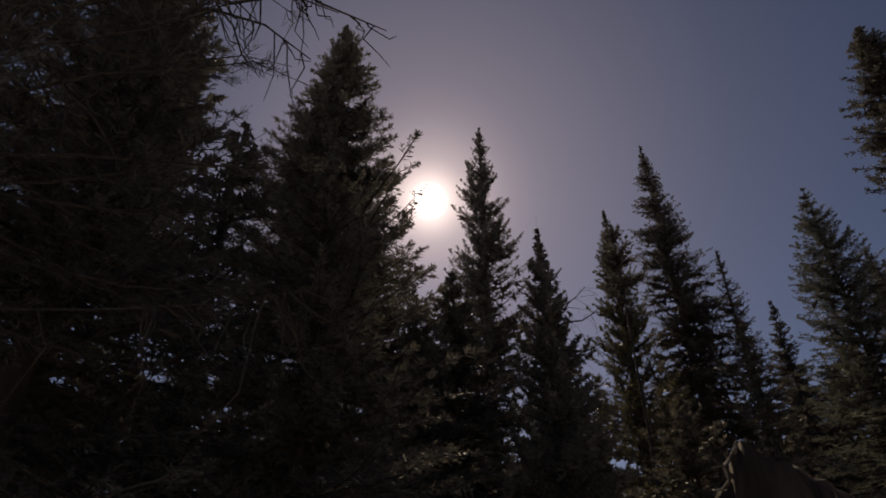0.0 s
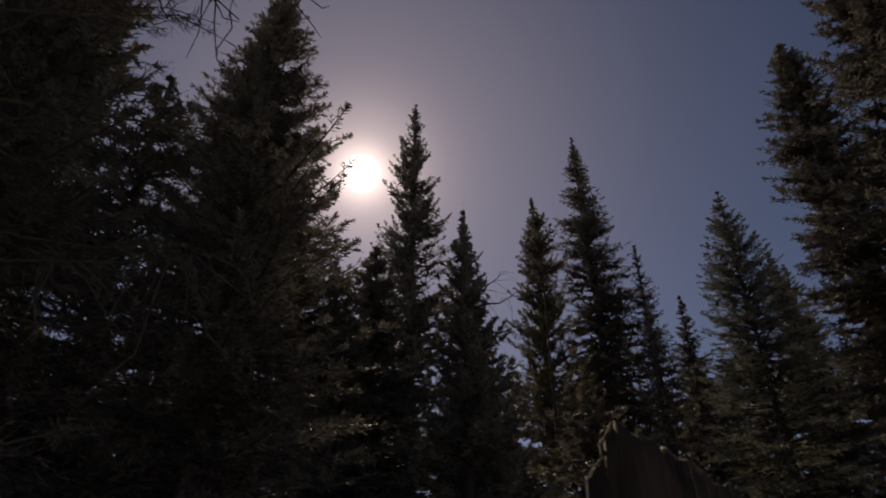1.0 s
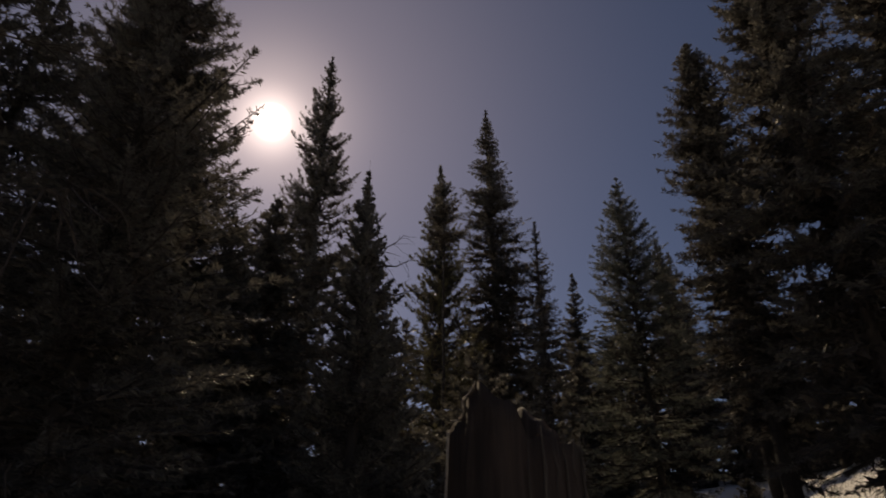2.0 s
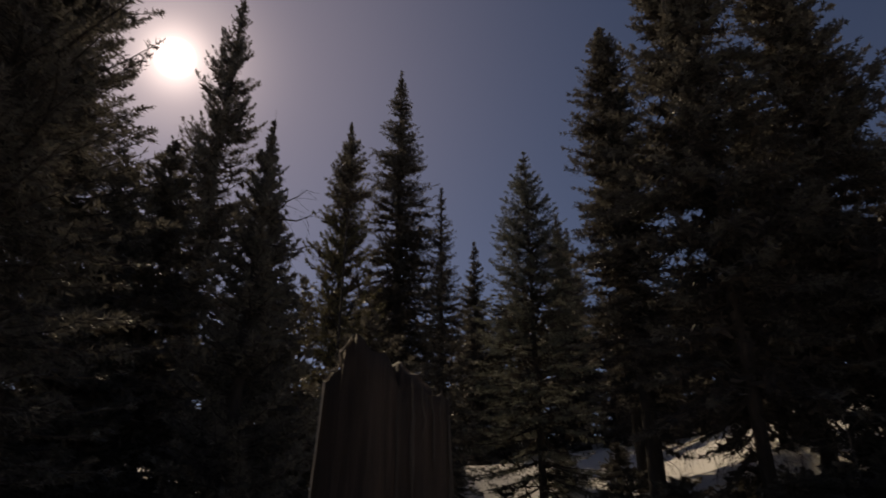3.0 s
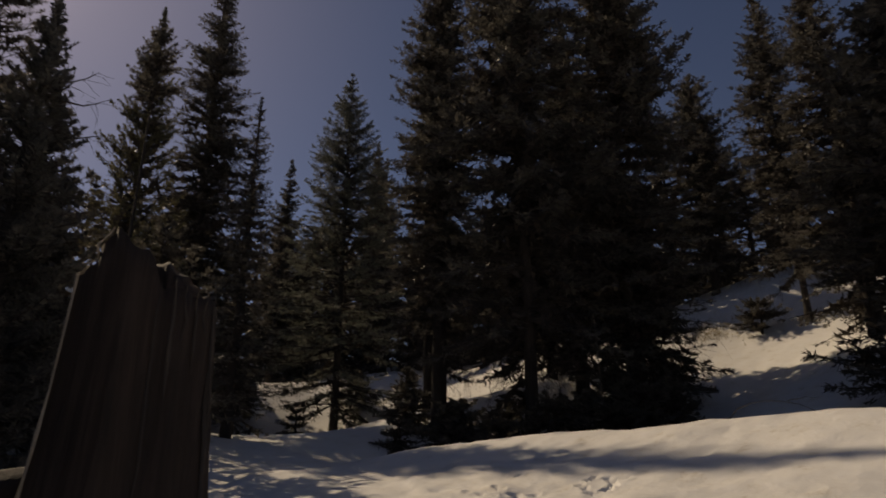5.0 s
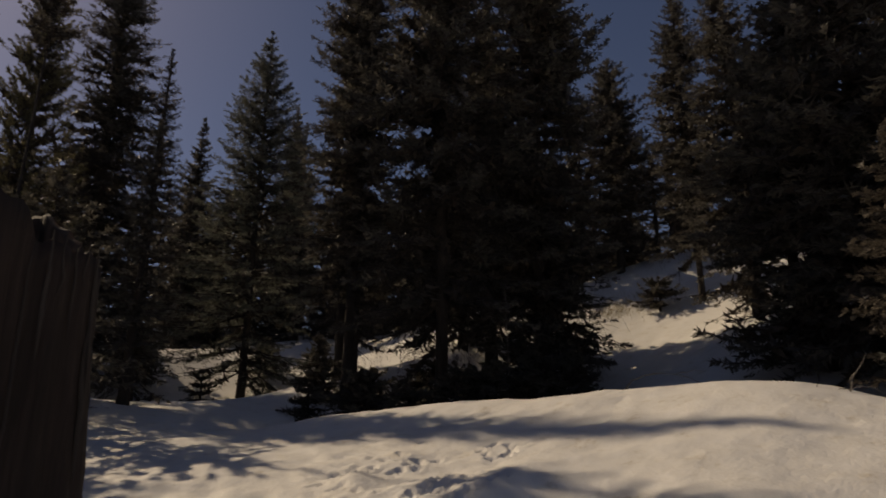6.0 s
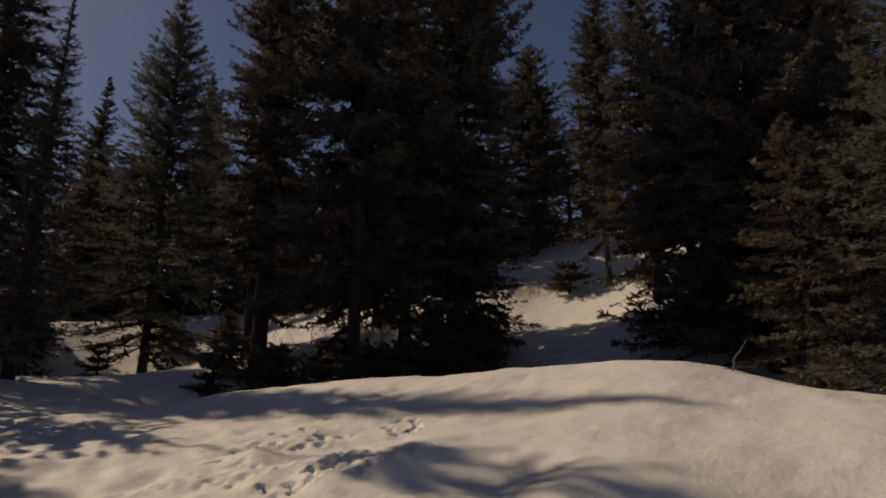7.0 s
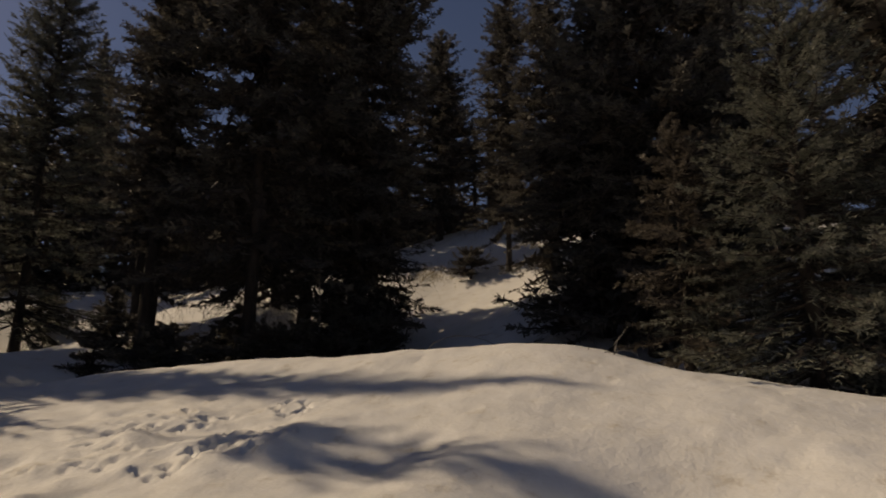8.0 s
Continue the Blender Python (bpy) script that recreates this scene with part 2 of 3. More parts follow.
def build_ground():
    rng = np.random.default_rng(4)
    xs = steps([(-900, -100, 80), (-100, -20, 8), (-20, 2.5, 0.5), (2.5, 4.5, 0.07), (4.5, 7.5, 0.035), (7.5, 11.2, 0.08), (11.2, 32, 0.25), (32, 60, 1.5), (60, 100, 8), (100, 901, 80)])
    ys = steps([(-900, -100, 80), (-100, -20, 8), (-20, -3.5, 0.5), (-3.5, 3.0, 0.09), (3.0, 5.6, 0.035), (5.6, 12.0, 0.09), (12, 35, 0.3), (35, 60, 1.5), (60, 100, 8), (100, 901, 80)])
    x, y = np.meshgrid(xs, ys, indexing="ij")
    z = ground(x, y)
    near = np.exp(-((np.hypot(x - 12, y - 8) / 30) ** 4))
    lumpy = np.exp(-(((x - 5.2) / 2.0) ** 4) - ((y - 5.2) / 2.6) ** 4)
    z += near * (waves(x, y, rng, 14, 1.2, 5.0, 0.014) + waves(x, y, rng, 18, 0.22, 1.1, 0.004) + lumpy * waves(x, y, rng, 26, 0.25, 0.9, 0.006))
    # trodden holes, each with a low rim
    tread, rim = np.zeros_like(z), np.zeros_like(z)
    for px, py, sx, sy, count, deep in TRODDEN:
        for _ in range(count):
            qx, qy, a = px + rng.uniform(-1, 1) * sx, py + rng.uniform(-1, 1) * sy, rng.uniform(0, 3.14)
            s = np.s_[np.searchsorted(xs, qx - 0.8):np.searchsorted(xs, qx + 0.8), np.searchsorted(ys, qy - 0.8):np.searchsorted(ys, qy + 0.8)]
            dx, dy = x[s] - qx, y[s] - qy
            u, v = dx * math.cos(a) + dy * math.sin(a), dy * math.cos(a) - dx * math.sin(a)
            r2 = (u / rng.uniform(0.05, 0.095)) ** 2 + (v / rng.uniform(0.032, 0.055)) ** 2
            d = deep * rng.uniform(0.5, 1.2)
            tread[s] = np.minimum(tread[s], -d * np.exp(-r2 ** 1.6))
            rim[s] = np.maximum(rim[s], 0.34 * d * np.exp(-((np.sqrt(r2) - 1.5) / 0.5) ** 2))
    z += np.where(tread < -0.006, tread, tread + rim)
    # small melt dimples all over the sunny side
    for _ in range(260):
        qx, qy, w = rng.uniform(3.5, 10), rng.uniform(-3, 11), rng.uniform(0.05, 0.13)
        ix, iy = np.searchsorted(xs, [qx - 0.5, qx + 0.5]), np.searchsorted(ys, [qy - 0.5, qy + 0.5])
        s = np.s_[ix[0]:ix[1], iy[0]:iy[1]]
        z[s] -= rng.uniform(0.008, 0.028) * np.exp(-(((x[s] - qx) ** 2 + (y[s] - qy) ** 2) / (w * w)))
    i = np.arange(x.size).reshape(x.shape)
    quads = np.stack([i[:-1, :-1], i[1:, :-1], i[1:, 1:], i[:-1, 1:]], -1).reshape(-1, 4)
    ob = new("ground", mesh_from("ground", np.stack([x, y, z], -1).reshape(-1, 3), [quads], SNOW, True))
    tagged(ob, "snow-covered hillside with a rounded bank, melting in the sun", "snow ground", kind="structure")


build_ground()


# ---- conifers ----
def sprays(base, way, length, width, rng, kind):
    """Needle-clad shoots. kind 'blade': a slim leaf shape; 'needle': single needles round an axis."""
    n = len(base)
    a = unit(np.cross(way, unit(rng.normal(size=(n, 3)))))
    b = np.cross(way, a)
    L, W = length[:, None], width[:, None]
    if kind == "blade":
        tip = base + way * L
        mid = base + way * L * rng.uniform(0.35, 0.6, (n, 1))
        v = np.stack([base, mid + a * W, tip, mid - a * W], 1).reshape(-1, 3)
        return v, np.arange(n * 4).reshape(-1, 4)
    m = 9
    f = np.linspace(0.05, 1.0, m)
    ang = np.arange(m) * 2.4
    out = a[:, None] * np.cos(ang)[None, :, None] + b[:, None] * np.sin(ang)[None, :, None]
    root = base[:, None] + way[:, None] * (L * f[None])[..., None]
    side = np.cross(out, way[:, None]) * 0.09
    reach = out * 0.85 + way[:, None] * 0.75
    W3 = width[:, None, None] * (1 - 0.35 * f)[None, :, None]
    v = np.stack([root - side * W3, root + side * W3, root + reach * W3], 2).reshape(-1, 3)
    return v, np.arange(n * m * 3).reshape(-1, 3)


STYLES = dict(
    # rise at foot and top of the crown (degrees), how far tips turn up, limbs per metre, spray length and half width, how soon the crown widens
    spruce=dict(low=-24, high=40, tip=26, limbs=30, spray=(0.19, 0.018), swell=2.0, clump=1.0, twigs=12.0),
    pine=dict(low=4, high=52, tip=44, limbs=24, spray=(0.17, 0.020), swell=2.2, clump=1.1, twigs=13.0),
    fir=dict(low=-18, high=34, tip=32, limbs=24, spray=(0.19, 0.019), swell=2.0, clump=1.0, twigs=13.0),
)


def conifer(name, label, x, y, height, radius, style="spruce", seed=1, start=0.12, lean=(0.0, 0.0), bow=0.0, full=1.0, detail="blade",
            needles=None, scale=1.0, bare=0.0, trunk_r=None, category="tree", group="conifers on the hillside", sink=0.25, shag=0.13, boughs=(), pads=1.45, comb=4, swell=None, droop=-0.45, foot=0.8, core=1.0, skirt=0.0):
    """A conifer: trunk, branches and a crown of needle sprays. bare: share of the lower crown's limbs that carry no needles;
    skirt: how far up the crown nearly all limbs are dead.
    boughs: single limbs of note, each (height on the trunk, where it ends in the world, bare or not)."""
    rng = np.random.default_rng(seed)
    st = STYLES[style]
    swell = swell or st["swell"]
    far = math.hypot(x, y) > 17
    needles = needles or NEEDLE
    tree = tagged(new(name), label, category, group)
    tree.location = (x, y, float(ground(x, y)) - 0.05)
    lean_v = np.array([lean[0], lean[1], 0.0])
    bow_v = unit(np.array([rng.normal(), rng.normal(), 0.0])) * bow

    def axis(s):
        s = np.asarray(s, float)
        return s[..., None] * np.array([0, 0, height]) + s[..., None] * lean_v + np.sin(s * math.pi)[..., None] * bow_v

    s = np.concatenate([[-sink / height], np.linspace(0, 1, 17)])
    tr = trunk_r or (0.012 * height + 0.03)
    rad = tr * np.clip(1 - s, 0.02, 1) ** 0.85 + 0.012
    rad[1] *= 1.25
    rad[0] *= 1.45
    path = axis(s) + rng.normal(size=(len(s), 3)) * np.array([1, 1, 0]) * 0.012 * (s[:, None] > 0)
    v, q = tubes(path[None], rad[None], 10)
    part("trunk", v, [q], BARK, tree, smooth=True)

    # limbs, in loose whorls
    crown = height * (1 - start)
    n = max(12, int(crown * st["limbs"] * full / scale))
    sl = start + (1 - start) * rng.uniform(0, 1, n) ** 0.82
    tier, pull = (0.55, 0.8) if style == "fir" else (0.32, 0.4)
    sl = np.clip(np.round(sl * crown / (tier * scale)) * tier * scale / crown * pull + sl * (1 - pull), start, 0.995)
    az = rng.uniform(0, 2 * math.pi, n)
    rel = (sl - start) / (1 - start)
    lobes = 1 + 0.09 * np.sin(az * 2 + rng.uniform(0, 6)) + 0.09 * np.sin(rel * 11 + az + rng.uniform(0, 6))
    length = radius * np.clip((1 - np.exp(-swell * (1 - rel))) / (1 - math.exp(-swell)) * np.minimum(1, foot + 2.0 * rel), 0.02, 1) * lobes * rng.uniform(1 - 2 * shag, 1 + shag, n) + 0.035 * scale
    e0 = np.radians(st["low"] + (st["high"] - st["low"]) * rel + rng.normal(size=n) * 7)
    k = 6
    u = np.linspace(0, 1, k)
    el = e0[:, None] + np.radians(st["tip"]) * (u[None] ** 1.5) - np.radians(14) * np.sin(u[None] * math.pi)
    seg = length[:, None] / (k - 1)
    hor = np.concatenate([np.zeros((n, 1)), np.cumsum(np.cos(el[:, :-1]) * seg, 1)], 1)
    ver = np.concatenate([np.zeros((n, 1)), np.cumsum(np.sin(el[:, :-1]) * seg, 1)], 1)
    azk = az[:, None] + rng.normal(size=(n, 1)) * 0.25 * u[None]
    paths = axis(sl)[:, None] + np.stack([hor * np.cos(azk), hor * np.sin(azk), ver], -1)
    naked = rng.uniform(size=n) < np.maximum(bare * np.clip(1.25 - 1.9 * rel, 0, 1), 0.9 * (rel < skirt))
    low_dead = naked & (rel < skirt)
    reach_cut = np.where(low_dead, rng.uniform(0.35, 0.75, n), 1.0)
    paths = paths[:, :1] + (paths - paths[:, :1]) * reach_cut[:, None, None]
    paths += low_dead[:, None, None] * rng.normal(size=(n, k, 3)) * (0.09 * u * length[:, None])[..., None] * 0.6
    length = length * reach_cut
    for z0, end, dead in boughs:
        p0 = axis(np.array(z0 / height))
        p1 = np.array(end) - np.array(tree.location)
        d = p1 - p0
        way = p0 + d * u[:, None] - np.array([0, 0, (0.10 if droop > -1 else -0.16) * np.linalg.norm(d)]) * np.sin(u * math.pi)[:, None] + rng.normal(size=(k, 3)) * (0.02 if droop > -1 else 0.09) * (u * (1 - u) * 4)[:, None]
        paths = np.concatenate([paths, way[None]])
        length, naked = np.append(length, np.linalg.norm(d)), np.append(naked, dead)
    n = len(paths)
    lr = (0.006 + (0.011 if droop > -1 else 0.005) * length)[:, None] * (1 - 0.85 * u[None])
    lr = lr * np.where(naked & (np.arange(n) < len(low_dead)), 0.5, np.where(naked, 1.7, 1.0))[:, None]
    v, q = tubes(paths[:, [0, 2, 5]], lr[:, [0, 2, 5]], 3) if far else tubes(paths, lr, 4)

    # twigs along each limb, then sprays on each twig
    live = np.where(~naked)[0]
    count = np.maximum(3, (length[live] * st["twigs"] * full / scale ** 0.7).astype(int) + 2)
    own = np.repeat(live, count)
    m = len(own)
    uu = rng.uniform(0, 1, m) ** 0.72
    uu = np.where(length[own] > 1.2, 0.12 + 0.88 * uu, 0.05 + 0.95 * uu)
    f = uu * (k - 1)
    i0 = np.minimum(f.astype(int), k - 2)
    w = (f - i0)[:, None]
    root = paths[own, i0] * (1 - w) + paths[own, i0 + 1] * w
    tan = unit(paths[own, i0 + 1] - paths[own, i0])
    side = np.where(rng.uniform(size=m) < 0.5, 1.0, -1.0)
    turn = np.radians(rng.uniform(15, 62, m)) * side * np.where(uu > 0.93, 0.3, 1)
    c, sn = np.cos(turn), np.sin(turn)
    way = np.stack([tan[:, 0] * c - tan[:, 1] * sn, tan[:, 0] * sn + tan[:, 1] * c, tan[:, 2] + rng.normal(size=m) * 0.28 + (0.25 if style == "pine" else -0.08)], -1)
    way = unit(way)
    tl = (0.09 * scale * np.minimum(1, length[own] / (0.45 * scale)) + 0.27 * length[own] * (1.06 - uu)) * rng.uniform(0.55, 1.2, m)
    tl = np.minimum(tl, np.minimum(0.75 * scale + 0.1, 0.06 * scale + 0.5 * length[own]))
    if detail == "needle":
        tl = np.minimum(tl, 0.26)
    tw_paths = root[:, None] + way[:, None] * (tl[:, None] * np.array([0, 0.5, 1.0]))[..., None] + np.array([0, 0, 1.0]) * (tl[:, None] * np.array([0, -0.03, 0.06 if style != "pine" else 0.16]))[..., None]
    if detail == "needle":
        tw_paths[:, 2] += rng.normal(size=(m, 3)) * 0.25 * tl[:, None]
    wood_v, wood_q = [v], [q]
    if detail == "needle":
        vt, qt = tubes(tw_paths, np.array([[0.003, 0.0024, 0.0015]]).repeat(m, 0), 3)
        wood_v.append(vt)
        wood_q.append(qt)
    bald = np.where(naked)[0]
    if len(bald):
        cnt = (length[bald] * (13 if skirt else 9)).astype(int) + 3
        ow = np.repeat(bald, cnt)
        f = rng.uniform(0.15, 1, len(ow)) * (k - 1)
        i0 = np.minimum(f.astype(int), k - 2)
        w = (f - i0)[:, None]
        r0 = paths[ow, i0] * (1 - w) + paths[ow, i0 + 1] * w
        d0 = unit(unit(paths[ow, i0 + 1] - paths[ow, i0]) + rng.normal(size=(len(ow), 3)) * 0.5 + np.array([0, 0, droop]))
        l0 = np.clip(0.28 * length[ow], 0.1, 0.5 if droop > -1 else 0.24) * rng.uniform(0.5, 1.3, len(ow))
        bend = rng.normal(size=(len(ow), 3)) * 0.3 * l0[:, None] + np.array([0, 0, -0.55]) * l0[:, None]
        tp = r0[:, None] + d0[:, None] * (l0[:, None] * np.array([0, 0.4, 0.75, 1.0]))[..., None] + bend[:, None] * np.array([0, 0.2, 0.6, 1.0])[None, :, None]
        tp[:, 1:] += rng.normal(size=(len(ow), 3, 3)) * (0.07 if droop > -1 else 0.11) * l0[:, None, None]
        vt, qt = tubes(tp, (0.004 if droop > -1 else 0.006) * np.array([[1.0, 0.85, 0.65, 0.35]]).repeat(len(ow), 0), 3)
        wood_v.append(vt)
        wood_q.append(qt)
    off, qs = 0, []
    for vv, qq in zip(wood_v, wood_q):
        qs.append(qq + off)
        off += len(vv)
    tagged(part("branchwork", np.concatenate(wood_v), [np.concatenate(qs)], BARK, tree), kind="stuff")
    sp_l, sp_w = st["spray"]
    sp_l, sp_w = sp_l * scale, sp_w * scale * st["clump"]
    reps = np.clip((tl / (sp_l * 0.55) * (1.25 if detail == "needle" else 0.8 if far else 1.1)).astype(int) + 1, 2, 8)
    own2 = np.repeat(np.arange(m), reps)
    g = rng.uniform(0, 1, len(own2))
    b2 = root[own2] + way[own2] * (tl[own2] * g * 0.9)[:, None]
    d2 = unit(way[own2] + rng.normal(size=(len(own2), 3)) * (0.42 if style != "pine" else 0.5) + np.array([0, 0, 0.30 if style == "pine" else 0.02]))
    ll = sp_l * rng.uniform(0.55, 1.15, len(own2)) * (1 - 0.25 * g) * np.clip(0.22 + 0.62 * length[own[own2]] / scale, 0, 1)
    ww = sp_w * rng.uniform(0.6, 1.25, len(own2)) * (1.2 if far else 1.0)
    # the leader
    lead = axis(np.linspace(0.94, 1.0 + 0.25 / height, 14))
    b2 = np.concatenate([b2, lead])
    d2 = np.concatenate([d2, unit(np.array([0, 0, 1.0]) + rng.normal(size=(14, 3)) * 0.13)])
    ll, ww = np.concatenate([ll, sp_l * np.linspace(0.8, 0.4, 14)]), np.concatenate([ww, sp_w * np.linspace(0.6, 0.35, 14)])
    if detail == "needle":
        v, fct = sprays(b2, d2, ll, np.full(len(b2), 0.024), rng, "needle")
    else:
        v, fct = sprays(b2, d2, ll, ww, rng, "blade")
    # each twig's flat comb of side shoots
    teeth = (comb - far) if detail == "blade" else 3
    plane = unit(np.cross(way, unit(np.array([0, 0, 1.0]) + rng.normal(size=(m, 3)) * (0.45 if style != "pine" else 1.2))))
    ft = (np.arange(teeth) + 0.5) / teeth
    sgn = np.where(np.arange(teeth) % 2, 1.0, -1.0)
    c0 = root[:, None] + way[:, None] * (tl[:, None] * ft)[..., None]
    reach = (way[:, None] * 0.8 + plane[:, None] * sgn[None, :, None] + rng.normal(size=(m, teeth, 3)) * 0.22) * ((0.30 * tl + 0.07 * scale)[:, None] * (1.15 - 0.6 * ft))[..., None]
    wb = way[:, None] * (0.026 * scale * (pads if detail == "blade" else 0.25) * rng.uniform(0.7, 1.3, (m, teeth)))[..., None]
    pv = np.stack([c0 - wb, c0 + wb, c0 + reach], 2).reshape(-1, 3)
    pf = np.arange(m * teeth * 3).reshape(-1, 3)
    tagged(part("crown", np.concatenate([v, pv]), [fct, pf + len(v)], needles, tree), kind="stuff")
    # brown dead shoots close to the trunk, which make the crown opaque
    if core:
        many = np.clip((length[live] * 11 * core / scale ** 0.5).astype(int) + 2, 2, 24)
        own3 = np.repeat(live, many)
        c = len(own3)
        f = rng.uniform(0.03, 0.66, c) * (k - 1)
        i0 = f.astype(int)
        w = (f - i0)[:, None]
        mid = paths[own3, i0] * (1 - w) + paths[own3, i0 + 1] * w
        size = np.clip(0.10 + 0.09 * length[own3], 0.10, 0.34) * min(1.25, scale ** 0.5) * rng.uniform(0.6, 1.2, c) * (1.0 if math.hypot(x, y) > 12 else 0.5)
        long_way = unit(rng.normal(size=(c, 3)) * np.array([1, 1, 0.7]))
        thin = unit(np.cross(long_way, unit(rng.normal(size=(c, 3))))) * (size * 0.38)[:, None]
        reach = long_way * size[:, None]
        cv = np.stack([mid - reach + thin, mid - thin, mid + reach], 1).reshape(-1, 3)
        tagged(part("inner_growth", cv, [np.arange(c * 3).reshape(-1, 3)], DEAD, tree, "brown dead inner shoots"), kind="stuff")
    return tree


conifer("lodgepole_pine", "tall thin pine with a sparse pointed crown, backlit", 1.88, 23.93, 21.5, 2.7, "pine", 21, start=0.05, full=0.8, shag=0.22, core=0.35, swell=2.4, scale=0.8, pads=1.0)
conifer("lodgepole_pine", "small dark pine with upright shoots and dead side twigs", 1.66, 9.16, 7.75, 1.3, "pine", 22, start=0.03, full=1.15, scale=0.62, swell=1.5, shag=0.2,
        boughs=[(6.0, (2.28, 8.92, 6.68), True), (5.9, (2.46, 8.87, 6.27), True), (5.5, (2.51, 8.85, 5.7), True), (6.2, (1.16, 9.13, 6.9), True)])
conifer("lodgepole_pine", "narrow pine with upswept branches catching olive light", 7.64, 24.34, 17.0, 2.7, "pine", 23, start=0.04, needles=NEEDLE_PINE, full=0.85, swell=1.25, core=0.35, scale=0.8, pads=1.0)
conifer("spruce", "tall dark spruce with a tight spire and thin grey branches", 11.12, 26.1, 22.7, 3.1, "spruce", 24, start=0.04, bare=0.3, lean=(-0.3, 0.0), full=0.85, swell=1.25, pads=1.0, core=0.55, scale=0.8)
conifer("spruce", "thin half-bare spruce with a needle-like tip", 12.3, 24.04, 15.3, 2.3, "spruce", 25, start=0.04, bare=0.3, full=0.6, swell=1.0, core=0.35, scale=0.75, pads=0.9)
conifer("spruce", "small distant spruce with a pointed top", 22.4, 38.6, 16.6, 2.6, "spruce", 26, start=0.04, full=0.8, scale=1.2, swell=1.2)
conifer("fir", "evenly tiered fir with level branches and a bare lower trunk", 17.0, 23.64, 18.3, 3.7, "fir", 27, start=0.05, foot=0.72, shag=0.08, needles=NEEDLE_BLUE, full=0.95, trunk_r=0.18, pads=1.0, core=0.12, swell=1.6, scale=0.85)
conifer("spruce", "slender distant spruce behind the fir", 31.5, 39.9, 19.5, 3.6, "spruce", 28, start=0.05, full=0.7, scale=1.4, swell=1.2)
conifer("spruce", "slender distant spruce behind the fir", 34.0, 41.7, 19.0, 3.4, "spruce", 29, start=0.05, full=0.7, scale=1.4, swell=1.2)
conifer("spruce", "narrow spruce spire with a ragged outline", 13.62, 13.5, 17.2, 1.65, "spruce", 30, start=0.11, full=0.95, pads=1.2, scale=0.85, skirt=0.10, swell=5.0, core=1.8, shag=0.2,
        boughs=[(2.0 + 0.25 * i, (13.6 + 0.2 * (i % 2), 12.75 - 0.3 * (i % 3), 3.3 + 0.2 * i), i % 2 == 0) for i in range(6)])
conifer("spruce", "large dense spruce with dead twigs round its lower trunk", 13.7, 10.15, 20.0, 3.25, "spruce", 31, start=0.08, bare=0.3, trunk_r=0.17, full=0.95, pads=1.7, skirt=0.10, core=2.2,
        boughs=[(2.5 + 0.22 * i, (13.5 + 0.25 * (i % 3), 11.1 + 0.37 * ((i * 3) % 5), 3.3 + 0.14 * i), i % 3 == 0) for i in range(10)])
conifer("spruce", "large dense spruce with one long ragged bough", 16.45, 8.66, 20.4, 2.75, "spruce", 32, start=0.07, bare=0.3, trunk_r=0.17, full=0.95, pads=1.7, skirt=0.07, core=2.2,
        boughs=[(10.6, (16.32, 5.91, 13.23), False), (10.2, (16.5, 6.0, 12.6), False), (10.4, (16.4, 6.2, 12.95), False), (10.8, (16.35, 6.15, 13.3), False), (10.0, (16.5, 6.35, 12.3), False), (10.5, (16.2, 6.4, 12.8), False)])
conifer("spruce", "spruce with a bare lower trunk behind the large ones", 15.5, 16.0, 13.0, 2.4, "spruce", 54, start=0.15, full=0.7, bare=0.4, skirt=0.12)
conifer("spruce", "dark spruce with low drooping boughs behind the stump", 8.5, 16.4, 8.0, 1.15, "spruce", 50, start=0.05, full=0.7, core=0.25, swell=1.4)
# placed out of sight so that its shadow darkens the foot of the slope
conifer("young_spruce", "small dark spruce added behind the large ones to shade the slope", 18.7, 9.2, 5.2, 2.0, "spruce", 71, start=0.04, full=0.8)
# added behind the big trees to carry the hollow's shade further up
conifer("spruce", "dark spruce at the top of the hollow, added to shade it", 19.7, 13.9, 7.6, 1.9, "spruce", 56, start=0.05, full=0.7)
conifer("spruce", "dark spruce standing close behind the two large ones", 18.4, 11.7, 14.5, 2.5, "spruce", 75, start=0.12, full=0.7, core=2.0)
# unseen shadow caster for the upper slope, x 23.6 to 27
conifer("spruce", "dark spruce up the slope, added behind the large ones for its shadow", 25.8, 14.6, 9.0, 2.3, "spruce", 74, start=0.05, full=0.7, scale=1.2, core=1.4)
conifer("spruce", "low dark spruce in the hollow behind the stump", 5.5, 14.4, 5.3, 2.1, "spruce", 55, start=0.03, full=0.7, pads=1.2, core=0.2)
# added caster, hidden before the narrow pine: its crown shades the lower bank
conifer("lodgepole_pine", "slim pine with a long bare trunk and a small crown, added to shade the bank", 5.5, 17.0, 11.8, 1.0, "pine", 58, start=0.76, trunk_r=0.045, scale=0.65, core=0.8, swell=2.0, full=0.75, shag=0.25)
conifer("spruce", "dark spruce below the big one", -0.6, 12.5, 8.0, 2.0, "spruce", 72, start=0.03, full=0.8)
conifer("spruce", "slim spruce standing up the slope", 29.0, 11.25, 11.6, 2.7, "spruce", 33, start=0.10, bare=0.3, swell=3.2, core=1.5, scale=1.0, pads=1.1, full=0.85)
conifer("spruce", "tall spruce on the upper slope", 24.75, 6.45, 14.1, 1.8, "spruce", 34, start=0.13, full=0.85, scale=0.85, pads=1.1, swell=2.6, bare=0.3, trunk_r=0.11)
conifer("spruce", "tall spruce on the upper slope", 20.9, 3.77, 12.5, 2.5, "spruce", 35, start=0.05, full=0.75, scale=0.85, pads=1.1)
